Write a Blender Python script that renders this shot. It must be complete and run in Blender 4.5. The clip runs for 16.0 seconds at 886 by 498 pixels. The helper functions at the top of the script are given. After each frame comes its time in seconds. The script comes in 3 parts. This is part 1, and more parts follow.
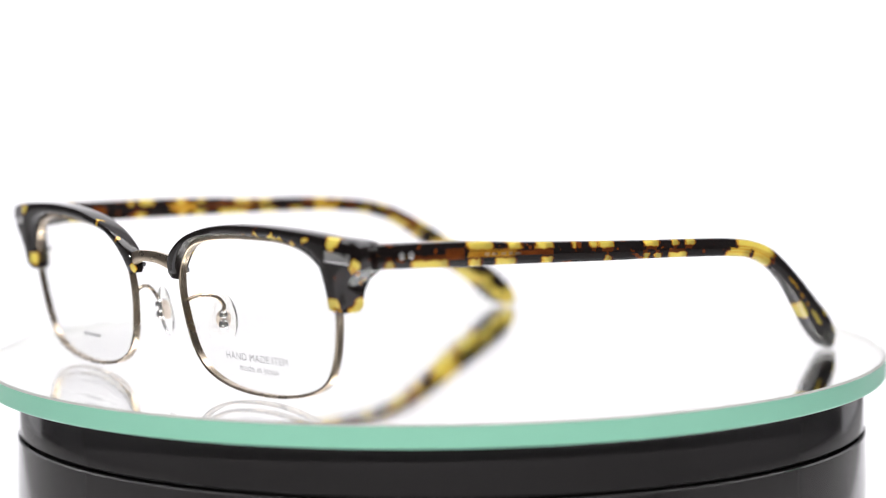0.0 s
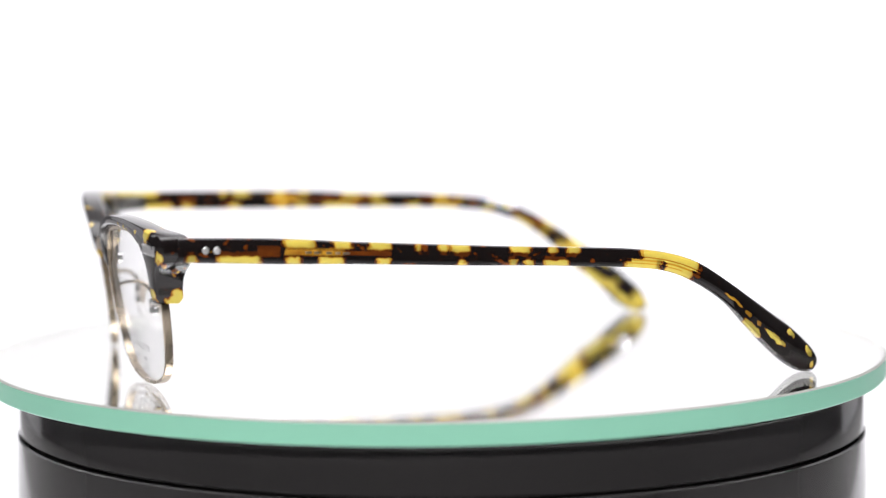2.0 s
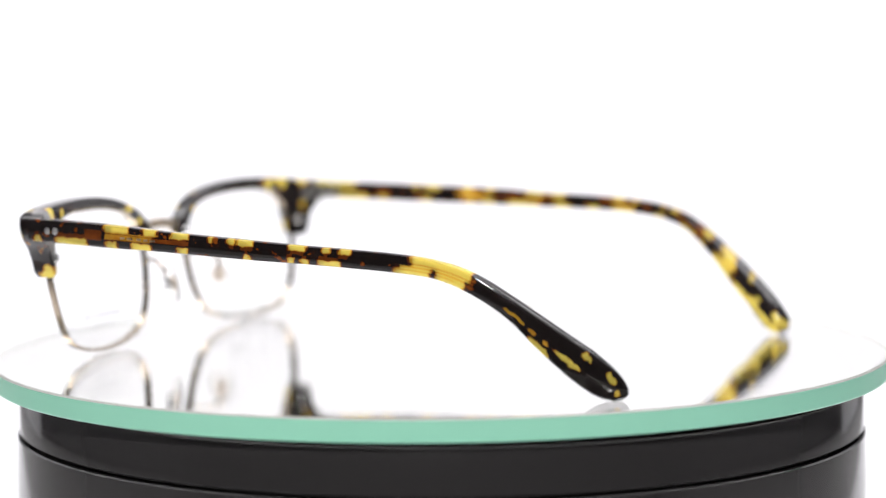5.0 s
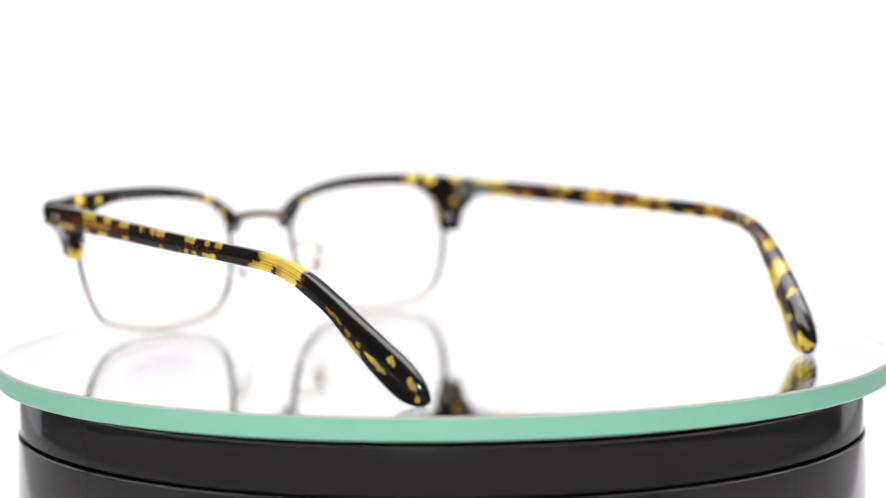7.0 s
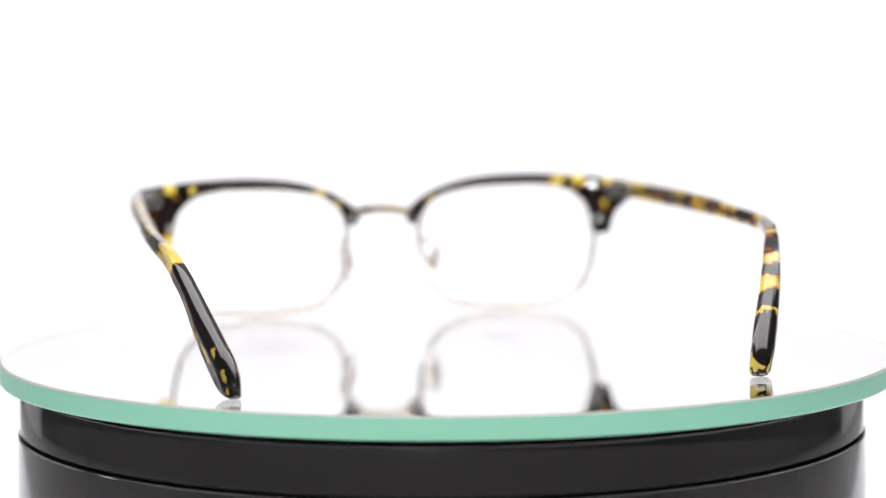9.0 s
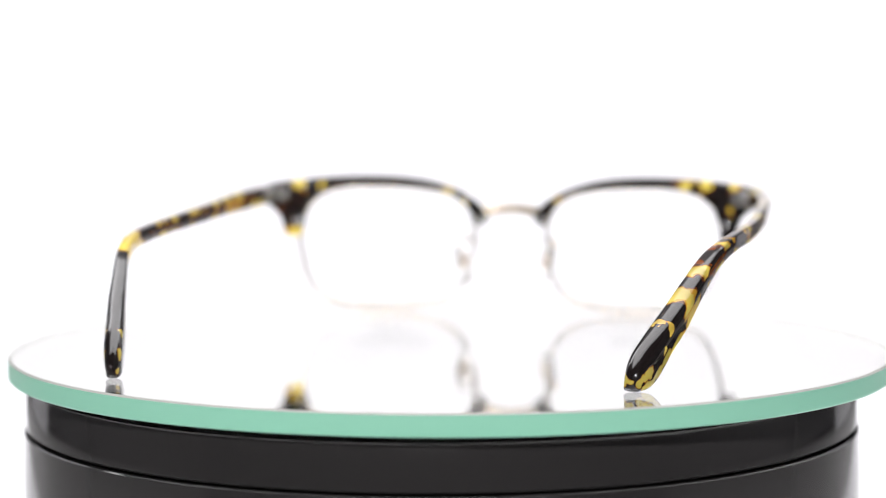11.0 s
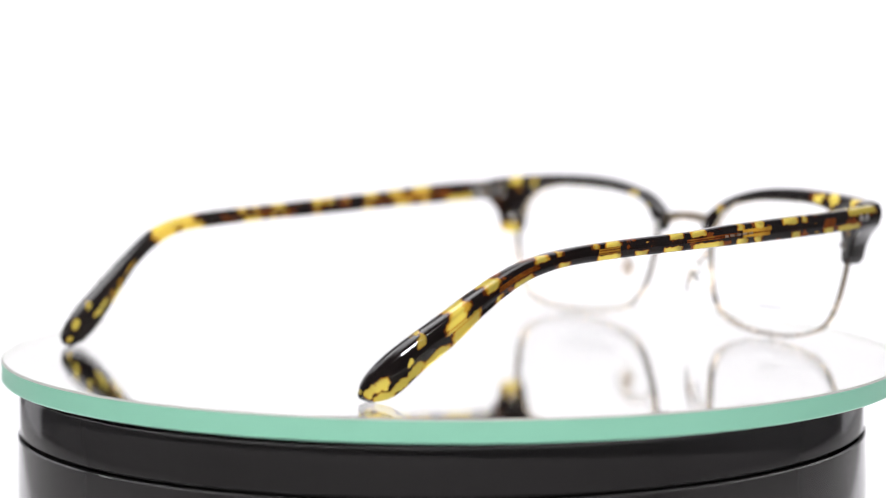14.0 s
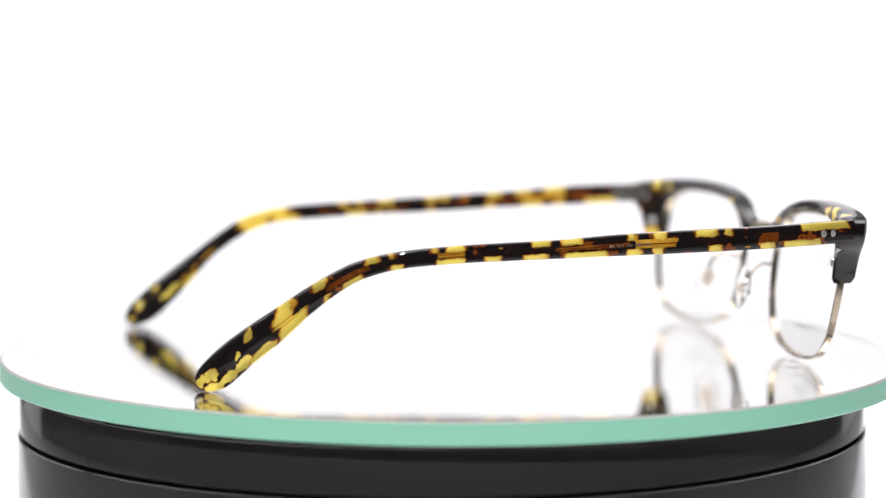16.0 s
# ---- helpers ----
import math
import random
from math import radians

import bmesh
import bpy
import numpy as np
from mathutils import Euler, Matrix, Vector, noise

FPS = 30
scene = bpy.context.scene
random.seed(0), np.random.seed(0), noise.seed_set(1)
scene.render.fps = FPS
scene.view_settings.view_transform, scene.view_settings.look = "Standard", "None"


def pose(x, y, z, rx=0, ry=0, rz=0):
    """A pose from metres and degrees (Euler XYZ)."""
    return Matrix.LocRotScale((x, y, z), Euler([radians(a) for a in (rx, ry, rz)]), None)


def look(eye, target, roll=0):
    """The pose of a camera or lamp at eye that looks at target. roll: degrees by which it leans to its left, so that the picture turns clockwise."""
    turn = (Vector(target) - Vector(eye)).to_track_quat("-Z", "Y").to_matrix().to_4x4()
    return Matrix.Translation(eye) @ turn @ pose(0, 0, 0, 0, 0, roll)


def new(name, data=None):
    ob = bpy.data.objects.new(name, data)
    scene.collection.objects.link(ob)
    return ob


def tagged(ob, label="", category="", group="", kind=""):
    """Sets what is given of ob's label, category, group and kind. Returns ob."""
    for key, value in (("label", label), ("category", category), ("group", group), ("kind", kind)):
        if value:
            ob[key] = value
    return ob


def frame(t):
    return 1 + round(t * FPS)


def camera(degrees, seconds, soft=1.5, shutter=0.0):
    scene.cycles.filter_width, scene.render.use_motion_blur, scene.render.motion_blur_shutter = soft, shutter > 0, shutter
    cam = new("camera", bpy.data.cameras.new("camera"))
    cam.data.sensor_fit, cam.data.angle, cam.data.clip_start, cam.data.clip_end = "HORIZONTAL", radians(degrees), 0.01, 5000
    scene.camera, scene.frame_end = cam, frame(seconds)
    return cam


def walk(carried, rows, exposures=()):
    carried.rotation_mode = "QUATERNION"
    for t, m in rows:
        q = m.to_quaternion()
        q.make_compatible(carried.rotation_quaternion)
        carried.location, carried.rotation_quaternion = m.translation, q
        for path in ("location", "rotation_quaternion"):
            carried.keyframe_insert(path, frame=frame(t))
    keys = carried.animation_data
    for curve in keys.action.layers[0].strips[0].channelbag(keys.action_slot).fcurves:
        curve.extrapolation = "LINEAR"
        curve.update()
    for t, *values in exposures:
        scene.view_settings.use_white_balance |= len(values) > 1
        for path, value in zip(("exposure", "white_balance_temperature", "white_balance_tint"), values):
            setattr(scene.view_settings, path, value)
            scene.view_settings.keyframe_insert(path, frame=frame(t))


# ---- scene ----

# Camera: stands still on its tripod, a long lens over a turning mirror plate.
cam = camera(21.22, 16.0, soft=1.0)
cam.data.dof.use_dof = True
cam.data.dof.focus_distance = 0.562
cam.data.dof.aperture_fstop = 7.5
EYE = (0.0, -0.62392, 0.08663)
AIM = (-0.00066, 0.0, 0.08663 - 0.62392 * math.tan(0.094688))
STAND = look(EYE, AIM, -0.271)
# the lens breathes once while its focus wanders: the view widens a little, as from 10 mm further back
WIDE = look((0.0, -0.63392, 0.08758), (-0.00066, 0.0, 0.08663 - 0.62392 * math.tan(0.094688)), -0.271)
walk(cam, [(0.0, STAND), (9.4, STAND), (10.2, WIDE), (11.8, WIDE), (12.45, STAND), (16.0, STAND)], exposures=[(0.0, 0.0), (16.0, 0.0)])

# ---- light ----
world = bpy.data.worlds.new("studio_dark")
world.use_nodes = True
world.node_tree.nodes["Background"].inputs[0].default_value = (0.9, 0.9, 1.0, 1)
world.node_tree.nodes["Background"].inputs[1].default_value = 0.02
scene.world = world


def area(name, place, target, w, h, watts, colour=(1, 1, 1), shape="RECTANGLE"):
    data = bpy.data.lights.new(name, "AREA")
    data.shape, data.size, data.size_y, data.energy, data.color = shape, w, h, watts, colour
    ob = new(name, data)
    ob.matrix_world = look(place, target)
    return ob


area("top_softbox", (0, 0.04, 0.72), (0, 0.16, 0), 0.95, 0.5, 7.8, (1, 0.985, 1.0))
area("left_backdrop_lamp", (-0.58, 0.40, 0.76), (-0.14, 0.95, 0.24), 0.4, 0.4, 3.42, (0.99, 0.985, 1.01))
area("right_backdrop_lamp", (0.58, 0.40, 0.76), (0.14, 0.95, 0.24), 0.4, 0.4, 3.42, (0.99, 0.985, 1.01))
area("front_lamp", (-0.05, -0.80, 0.44), (0, 0, 0.0), 0.075, 0.075, 4.6, (1, 0.985, 0.98), "DISK")

# ---- materials ----


def mat(name, base=(0.8, 0.8, 0.8), rough=0.5, metal=0.0, **extra):
    m = bpy.data.materials.new(name)
    m.use_nodes = True
    b = m.node_tree.nodes["Principled BSDF"]
    b.inputs["Base Color"].default_value = (*base, 1)
    b.inputs["Roughness"].default_value = rough
    b.inputs["Metallic"].default_value = metal
    for key, value in extra.items():
        b.inputs[key.replace("_", " ")].default_value = value
    return m


def node(m, kind, **values):
    n = m.node_tree.nodes.new(kind)
    for key, value in values.items():
        if key in n.inputs:
            n.inputs[key].default_value = value
    return n


def join(m, a, b):
    m.node_tree.links.new(a, b)


def math_node(m, op, a, b=None):
    n = m.node_tree.nodes.new("ShaderNodeMath")
    n.operation = op
    for i, v in enumerate((a, b)):
        if v is None:
            continue
        if isinstance(v, (int, float)):
            n.inputs[i].default_value = v
        else:
            join(m, v, n.inputs[i])
    return n.outputs[0]


def ramp_node(m, fac, stops, mode="LINEAR"):
    n = m.node_tree.nodes.new("ShaderNodeValToRGB")
    e = n.color_ramp.elements
    n.color_ramp.interpolation = mode
    while len(e) < len(stops):
        e.new(0.5)
    for el, (p, c) in zip(e, stops):
        el.position = p
    for el, (p, c) in zip(e, stops):
        el.color = (*c, 1) if isinstance(c, tuple) else (c, c, c, 1)
    join(m, fac, n.inputs[0])
    return n.outputs[0]


def worn(m, scale, amount, bump=0.0):
    """Roughness and faint relief that vary over the surface."""
    b = m.node_tree.nodes["Principled BSDF"]
    co = node(m, "ShaderNodeTexCoord")
    n = node(m, "ShaderNodeTexNoise", Scale=scale, Detail=4.0)
    join(m, co.outputs["Object"], n.inputs["Vector"])
    r = b.inputs["Roughness"].default_value
    join(m, ramp_node(m, n.outputs[0], [(0.3, max(0.02, r - amount)), (0.7, r + amount)]), b.inputs["Roughness"])
    if bump:
        n2 = node(m, "ShaderNodeTexNoise", Scale=scale * 7, Detail=3.0)
        join(m, co.outputs["Object"], n2.inputs["Vector"])
        bp = node(m, "ShaderNodeBump", Strength=bump, Distance=0.0002)
        join(m, n2.outputs[0], bp.inputs["Height"])
        join(m, bp.outputs[0], b.inputs["Normal"])
    return m


DARK, AMBER, YELLOW = (0.011, 0.0085, 0.0085), (0.27, 0.066, 0.010), (1.0, 0.81, 0.15)


def acetate(m, mask, clear):
    """Polished tortoiseshell acetate: opaque near-black, amber seams, clear yellow flecks."""
    b = m.node_tree.nodes["Principled BSDF"]
    join(m, ramp_node(m, mask, [(0.0, DARK), (0.28, (0.03, 0.009, 0.004)), (0.5, AMBER), (0.72, (0.88, 0.50, 0.05)), (1.0, YELLOW)]), b.inputs["Base Color"])
    join(m, ramp_node(m, mask, [(0.3, 0.0), (0.75, clear)]), b.inputs["Transmission Weight"])
    b.inputs["Roughness"].default_value = 0.07
    b.inputs["IOR"].default_value = 1.49
    return m


def spans_to_stops(spans):
    """Yellow stretches along a temple (mm from the front) as stops of a ramp over 0 to 160 mm."""
    out = [(0.0, 0.0)]
    for a, b in sorted(spans):
        out += [(a / 160, 1.0), (b / 160, 0.0)]
    return out


def temple_acetate(name, upper, lower, seed, windows=(), tip=(), heart=(0.35, 105), wires=()):
    m = bpy.data.materials.new(name)
    m.use_nodes = True
    uv = node(m, "ShaderNodeUVMap")
    sep = node(m, "ShaderNodeSeparateXYZ")
    join(m, uv.outputs[0], sep.inputs[0])
    co = node(m, "ShaderNodeTexCoord")
    big = node(m, "ShaderNodeTexNoise", Scale=260.0, Detail=2.0)
    fine = node(m, "ShaderNodeTexNoise", Scale=620.0, Detail=3.0)
    mp = node(m, "ShaderNodeMapping")
    mp.inputs["Location"].default_value = (seed, seed * 0.7, 0)
    join(m, co.outputs["Object"], mp.inputs[0])
    join(m, mp.outputs[0], big.inputs["Vector"])
    join(m, mp.outputs[0], fine.inputs["Vector"])
    along = math_node(m, "ADD", sep.outputs[0], math_node(m, "MULTIPLY", math_node(m, "SUBTRACT", big.outputs[0], 0.5), 0.020))
    along = math_node(m, "ADD", along, math_node(m, "MULTIPLY", math_node(m, "SUBTRACT", fine.outputs[0], 0.5), 0.011))
    height = math_node(m, "ADD", sep.outputs[1], math_node(m, "MULTIPLY", math_node(m, "SUBTRACT", fine.outputs[0], 0.5), 0.24))
    pick = math_node(m, "GREATER_THAN", height, 0.5)
    total = None
    for shift in (-0.0028, 0.0, 0.0028):
        a = math_node(m, "ADD", along, shift)
        up = ramp_node(m, a, spans_to_stops(upper), "CONSTANT")
        lo = ramp_node(m, a, spans_to_stops(lower), "CONSTANT")
        mix = node(m, "ShaderNodeMix")
        mix.data_type = "FLOAT"
        join(m, pick, mix.inputs[0])
        join(m, lo, mix.inputs[2])
        join(m, up, mix.inputs[3])
        total = mix.outputs[0] if total is None else math_node(m, "ADD", total, mix.outputs[0])
    mask = math_node(m, "DIVIDE", total, 3.0)
    stray = node(m, "ShaderNodeTexNoise", Scale=210.0, Detail=2.0, Roughness=0.6)
    mp2 = node(m, "ShaderNodeMapping")
    mp2.inputs["Location"].default_value = (seed + 3, 1, 2)
    mp2.inputs["Scale"].default_value = (0.5, 1, 1.6)
    join(m, co.outputs["Object"], mp2.inputs[0])
    join(m, mp2.outputs[0], stray.inputs["Vector"])
    core = ramp_node(m, math_node(m, "ABSOLUTE", math_node(m, "SUBTRACT", height, 0.5)), [(0.15, heart[0]), (0.23, 1.0)])
    core = math_node(m, "MAXIMUM", core, math_node(m, "GREATER_THAN", sep.outputs[0], heart[1] / 160))
    mask = math_node(m, "MULTIPLY", mask, core)
    amber = ramp_node(m, stray.outputs[0], [(0.565, 0.0), (0.64, 0.46)])
    # the clear tunnel round the core wire: from, to (mm), half its height, depth of colour
    for a, b, half, tone in windows:
        inside = math_node(m, "LESS_THAN", math_node(m, "ABSOLUTE", math_node(m, "SUBTRACT", along, (a + b) / 320)), (b - a) / 320)
        middle = math_node(m, "LESS_THAN", math_node(m, "ABSOLUTE", math_node(m, "SUBTRACT", sep.outputs[1], 0.52)), half)
        level = ramp_node(m, stray.outputs[0], [(0.35, tone - 0.06), (0.65, tone + 0.05)])
        amber = math_node(m, "MAXIMUM", amber, math_node(m, "MULTIPLY", math_node(m, "MULTIPLY", inside, middle), level))
    small = node(m, "ShaderNodeTexNoise", Scale=470.0, Detail=1.0)
    join(m, mp2.outputs[0], small.inputs["Vector"])
    amber = math_node(m, "MAXIMUM", amber, ramp_node(m, small.outputs[0], [(0.73, 0.0), (0.78, 0.8)]))
    amber = math_node(m, "MULTIPLY", amber, math_node(m, "LESS_THAN", sep.outputs[0], 0.80))
    mask = math_node(m, "MAXIMUM", mask, amber)
    # the core wire, seen as thin darker lines through the clear stretches: from, to (mm), height, half its height, tone
    for a, b, v, half, tone in wires:
        inside = math_node(m, "LESS_THAN", math_node(m, "ABSOLUTE", math_node(m, "SUBTRACT", sep.outputs[0], (a + b) / 320)), (b - a) / 320)
        line = math_node(m, "LESS_THAN", math_node(m, "ABSOLUTE", math_node(m, "SUBTRACT", sep.outputs[1], v)), half)
        shade = math_node(m, "MULTIPLY", math_node(m, "MULTIPLY", inside, line), 1 - tone)
        mask = math_node(m, "MULTIPLY", mask, math_node(m, "SUBTRACT", 1.0, shade))
    for s, v, rs, rv, strength in tip:
        ds = math_node(m, "DIVIDE", math_node(m, "SUBTRACT", along, s / 160), rs / 160)
        dv = math_node(m, "DIVIDE", math_node(m, "SUBTRACT", height, v), rv)
        far = math_node(m, "ADD", math_node(m, "MULTIPLY", ds, ds), math_node(m, "MULTIPLY", dv, dv))
        mask = math_node(m, "MAXIMUM", mask, ramp_node(m, math_node(m, "MULTIPLY", far, 0.5), [(0.46, strength), (0.53, 0.68), (0.60, 0.46), (0.70, 0.0)]))
    return acetate(m, mask, 0.58)


# yellow flecks of the brows: x, y, z and radius in mm
FLECKS_L = [(-66.0, 87.4, 39.0, 2.0), (-57.9, 89.0, 38.9, 1.0), (-71.2, 85.8, 33.2, 1.7), (-70.6, 84.6, 27.2, 1.9), (-71.0, 83.5, 24.6, 1.9), (-64.0, 86.0, 24.8, 1.7), (-46.5, 90.0, 38.4, 1.3), (-49.5, 89.6, 38.0, 1.1), (-42.0, 91.0, 38.7, 1.0), (-37.5, 91.3, 38.8, 0.8), (-53.0, 89.2, 37.4, 0.9), (-62.2, 82.3, 38.7, 1.9), (-55.8, 83.3, 38.0, 1.0), (-67.9, 80.4, 31.7, 1.7), (-63.0, 80.6, 23.6, 2.4), (-66.6, 80.6, 23.8, 2.2), (-17.1, 87.0, 36.8, 1.1), (-11.6, 86.8, 33.0, 1.2), (-66.5, 81.0, 36.0, 1.0)]
FLECKS_R = [(23.4, 92.0, 38.4, 1.0), (15.2, 92.0, 34.8, 1.1), (66.9, 87.6, 38.9, 1.6), (65.9, 86.2, 25.4, 1.9), (56.3, 84.1, 39.1, 1.9), (62.5, 83.2, 39.5, 1.7), (60.1, 83.1, 36.0, 1.3), (71.5, 81.6, 38.7, 1.9), (70.0, 81.0, 32.1, 1.2), (17.7, 86.9, 34.6, 1.2), (13.4, 86.0, 27.3, 1.6), (9.9, 90.5, 27.6, 1.3)]


def brow_acetate(name, flecks, seed):
    m = bpy.data.materials.new(name)
    m.use_nodes = True
    co = node(m, "ShaderNodeTexCoord")
    n = node(m, "ShaderNodeTexNoise", Scale=420.0, Detail=2.0)
    join(m, co.outputs["Object"], n.inputs["Vector"])
    off = node(m, "ShaderNodeVectorMath")
    off.operation = "SUBTRACT"
    join(m, n.outputs["Color"], off.inputs[0])
    off.inputs[1].default_value = (0.5, 0.5, 0.5)
    sc = node(m, "ShaderNodeVectorMath")
    sc.operation = "SCALE"
    join(m, off.outputs[0], sc.inputs[0])
    sc.inputs["Scale"].default_value = 0.0048
    at = node(m, "ShaderNodeVectorMath")
    at.operation = "ADD"
    join(m, co.outputs["Object"], at.inputs[0])
    join(m, sc.outputs[0], at.inputs[1])
    near = None
    for x, y, z, r in flecks:
        d = node(m, "ShaderNodeVectorMath")
        d.operation = "DISTANCE"
        join(m, at.outputs[0], d.inputs[0])
        d.inputs[1].default_value = (x * 0.001, y * 0.001, z * 0.001)
        v = math_node(m, "DIVIDE", d.outputs["Value"], r * 0.001)
        near = v if near is None else math_node(m, "MINIMUM", near, v)
    mask = ramp_node(m, math_node(m, "MULTIPLY", near, 0.5), [(0.40, 1.0), (0.50, 0.66), (0.56, 0.42), (0.66, 0.0)])
    big = node(m, "ShaderNodeTexNoise", Scale=230.0, Detail=2.0)
    mp = node(m, "ShaderNodeMapping")
    mp.inputs["Location"].default_value = (seed, seed * 1.3, 0)
    join(m, co.outputs["Object"], mp.inputs[0])
    join(m, mp.outputs[0], big.inputs["Vector"])
    mask = math_node(m, "MAXIMUM", mask, ramp_node(m, big.outputs[0], [(0.64, 0.0), (0.74, 0.42)]))
    return acetate(m, mask, 0.28)


L_UPPER = [(23, 30.0), (33.5, 38.2), (42.3, 47.5), (53, 54.2), (58.6, 61), (61.8, 66), (75.5, 79.7), (84.5, 86.5), (89, 92), (107, 122)]
L_LOWER = [(0.5, 3), (7, 17), (23.5, 26.8), (30.4, 36.5), (44.3, 47), (63, 65), (75, 76.5), (78.3, 81), (83.7, 89.7), (103.3, 112), (113.5, 120.5)]
R_UPPER = [(0.6, 13.5), (32.3, 33.9), (35.8, 41.0), (48.4, 51.3), (55.7, 58.3), (69.3, 74.2), (76.6, 81.8), (96.7, 100.8), (103.3, 104.6), (113.0, 113.9), (116.4, 119.2), (127.9, 131.0), (135.0, 139.0)]
R_LOWER = [(7.6, 18.0), (20.9, 24.5), (35.0, 38.1), (49.1, 51.7), (55.0, 58.3), (62.9, 73.5), (77.0, 82.8), (88.7, 92.5), (96.7, 104.0), (111.1, 113.9), (119.8, 124.9), (126.4, 128.5), (131.3, 137.6)]

# flecks of the drop tips: mm from the front, height 0 to 1, half length in mm, half height, strength
TIP_L = [(132.0, 0.44, 2.0, 0.06, 0.70), (135.8, 0.42, 0.7, 0.07, 0.6), (137.2, 0.10, 2.2, 0.17, 1.0), (139.2, 0.42, 0.7, 0.06, 0.6), (143.8, 0.42, 2.8, 0.085, 1.0), (148.3, 0.82, 1.0, 0.10, 1.0), (153.4, 0.70, 1.0, 0.17, 1.0), (155.0, 0.30, 0.8, 0.12, 0.9)]
TIP_R = [(145.1, 0.86, 0.8, 0.13, 0.9), (147.6, 0.56, 0.8, 0.08, 1.0), (141.6, 0.12, 2.8, 0.19, 1.0), (146.1, 0.26, 1.8, 0.14, 1.0), (149.3, 0.22, 2.1, 0.11, 1.0), (153.4, 0.50, 1.5, 0.20, 1.0), (152.5, 0.13, 1.8, 0.13, 1.0), (155.5, 0.42, 0.9, 0.26, 1.0)]

M_TEMPLE_L = temple_acetate("tortoise_temple_a", L_UPPER, L_LOWER, 1.7, ((17.0, 22.3, 0.22, 0.39), (23.2, 37.0, 0.17, 0.62), (37.0, 48.0, 0.10, 0.42)), TIP_L, wires=((103, 124, 0.60, 0.035, 0.60), (103, 124, 0.44, 0.05, 0.68), (103, 118, 0.26, 0.03, 0.72), (22, 40, 0.63, 0.02, 0.6), (22, 48, 0.36, 0.025, 0.6)))
M_TEMPLE_R = temple_acetate("tortoise_temple_b", R_UPPER, R_LOWER, 4.2, ((20.1, 24.9, 0.22, 0.42), (46.4, 56.6, 0.20, 0.66), (58.0, 76.0, 0.09, 0.50), (97.0, 104.0, 0.16, 0.64), (118.5, 132.5, 0.13, 0.50)), TIP_R, (0.12, 132), ((118, 140, 0.56, 0.03, 0.6), (118, 140, 0.44, 0.03, 0.65), (96, 105, 0.58, 0.03, 0.6), (96, 105, 0.42, 0.03, 0.6), (46, 76, 0.5, 0.03, 0.65)))
M_BROW_L = brow_acetate("tortoise_brow_a", FLECKS_L, 2.3)
M_BROW_R = brow_acetate("tortoise_brow_b", FLECKS_R, 5.1)
M_GOLD = worn(mat("pale_gold_metal", (0.49, 0.41, 0.32), 0.26, 1.0), 150, 0.03)
M_BRIDGE = worn(mat("aged_gold_metal", (0.56, 0.47, 0.36), 0.32, 1.0), 260, 0.08)
M_STEEL = worn(mat("polished_steel", (0.82, 0.82, 0.83), 0.18, 1.0), 1200, 0.06)
M_PIN = worn(mat("brushed_steel", (0.80, 0.80, 0.80), 0.42, 1.0), 500, 0.05)
M_PAD = mat("clear_silicone", (0.98, 0.97, 0.95), 0.12, 0.0, Transmission_Weight=0.97, IOR=1.1)
M_INK = mat("grey_print", (0.40, 0.40, 0.42), 0.6)
M_ROSE = worn(mat("rose_gold_plate", (0.84, 0.74, 0.66), 0.5, 0.6), 400, 0.06)
M_EDGE = worn(mat("green_glass_edge", (0.33, 0.73, 0.54), 0.35), 25, 0.015)
M_SILVER = mat("silvering", (0.997, 0.996, 0.97), 0.0, 1.0)
M_FROST = worn(mat("ground_glass", (0.36, 0.37, 0.34), 0.5), 80, 0.05)
M_PLATE = mat("plate_glass", (1, 1, 1), 0.0, 0.0, Transmission_Weight=1.0, IOR=1.35)
M_BLACK = worn(mat("black_gloss_plastic", (0.030, 0.0285, 0.029), 0.11), 30, 0.015)
M_GROOVE = mat("black_seam", (0.006, 0.006, 0.006), 0.7)
M_PAPER = worn(mat("white_paper", (0.86, 0.855, 0.87), 0.85), 20, 0.05, 0.1)
M_ROOM = worn(mat("dark_room_wall", (0.16, 0.155, 0.16), 0.8), 6, 0.05, 0.1)
M_TABLE = worn(mat("grey_table_laminate", (0.36, 0.355, 0.35), 0.5), 12, 0.08, 0.05)


def lens_material():
    m = bpy.data.materials.new("demo_lens")
    m.use_nodes = True
    nt = m.node_tree
    nt.nodes.clear()
    out = nt.nodes.new("ShaderNodeOutputMaterial")
    tr = node(m, "ShaderNodeBsdfTransparent", Color=(0.988, 0.99, 0.988, 1))
    gl = node(m, "ShaderNodeBsdfGlossy", Roughness=0.02)
    lw = node(m, "ShaderNodeLayerWeight", Blend=0.5)
    gloss = math_node(m, "ADD", math_node(m, "MULTIPLY", math_node(m, "POWER", lw.outputs["Facing"], 5.0), 0.6), 0.012)
    mix = nt.nodes.new("ShaderNodeMixShader")
    join(m, gloss, mix.inputs[0])
    join(m, tr.outputs[0], mix.inputs[1])
    join(m, gl.outputs[0], mix.inputs[2])
    join(m, mix.outputs[0], out.inputs[0])
    return m


M_LENS = lens_material()

# ---- mesh helpers (millimetres in, metres out) ----
MM = 0.001


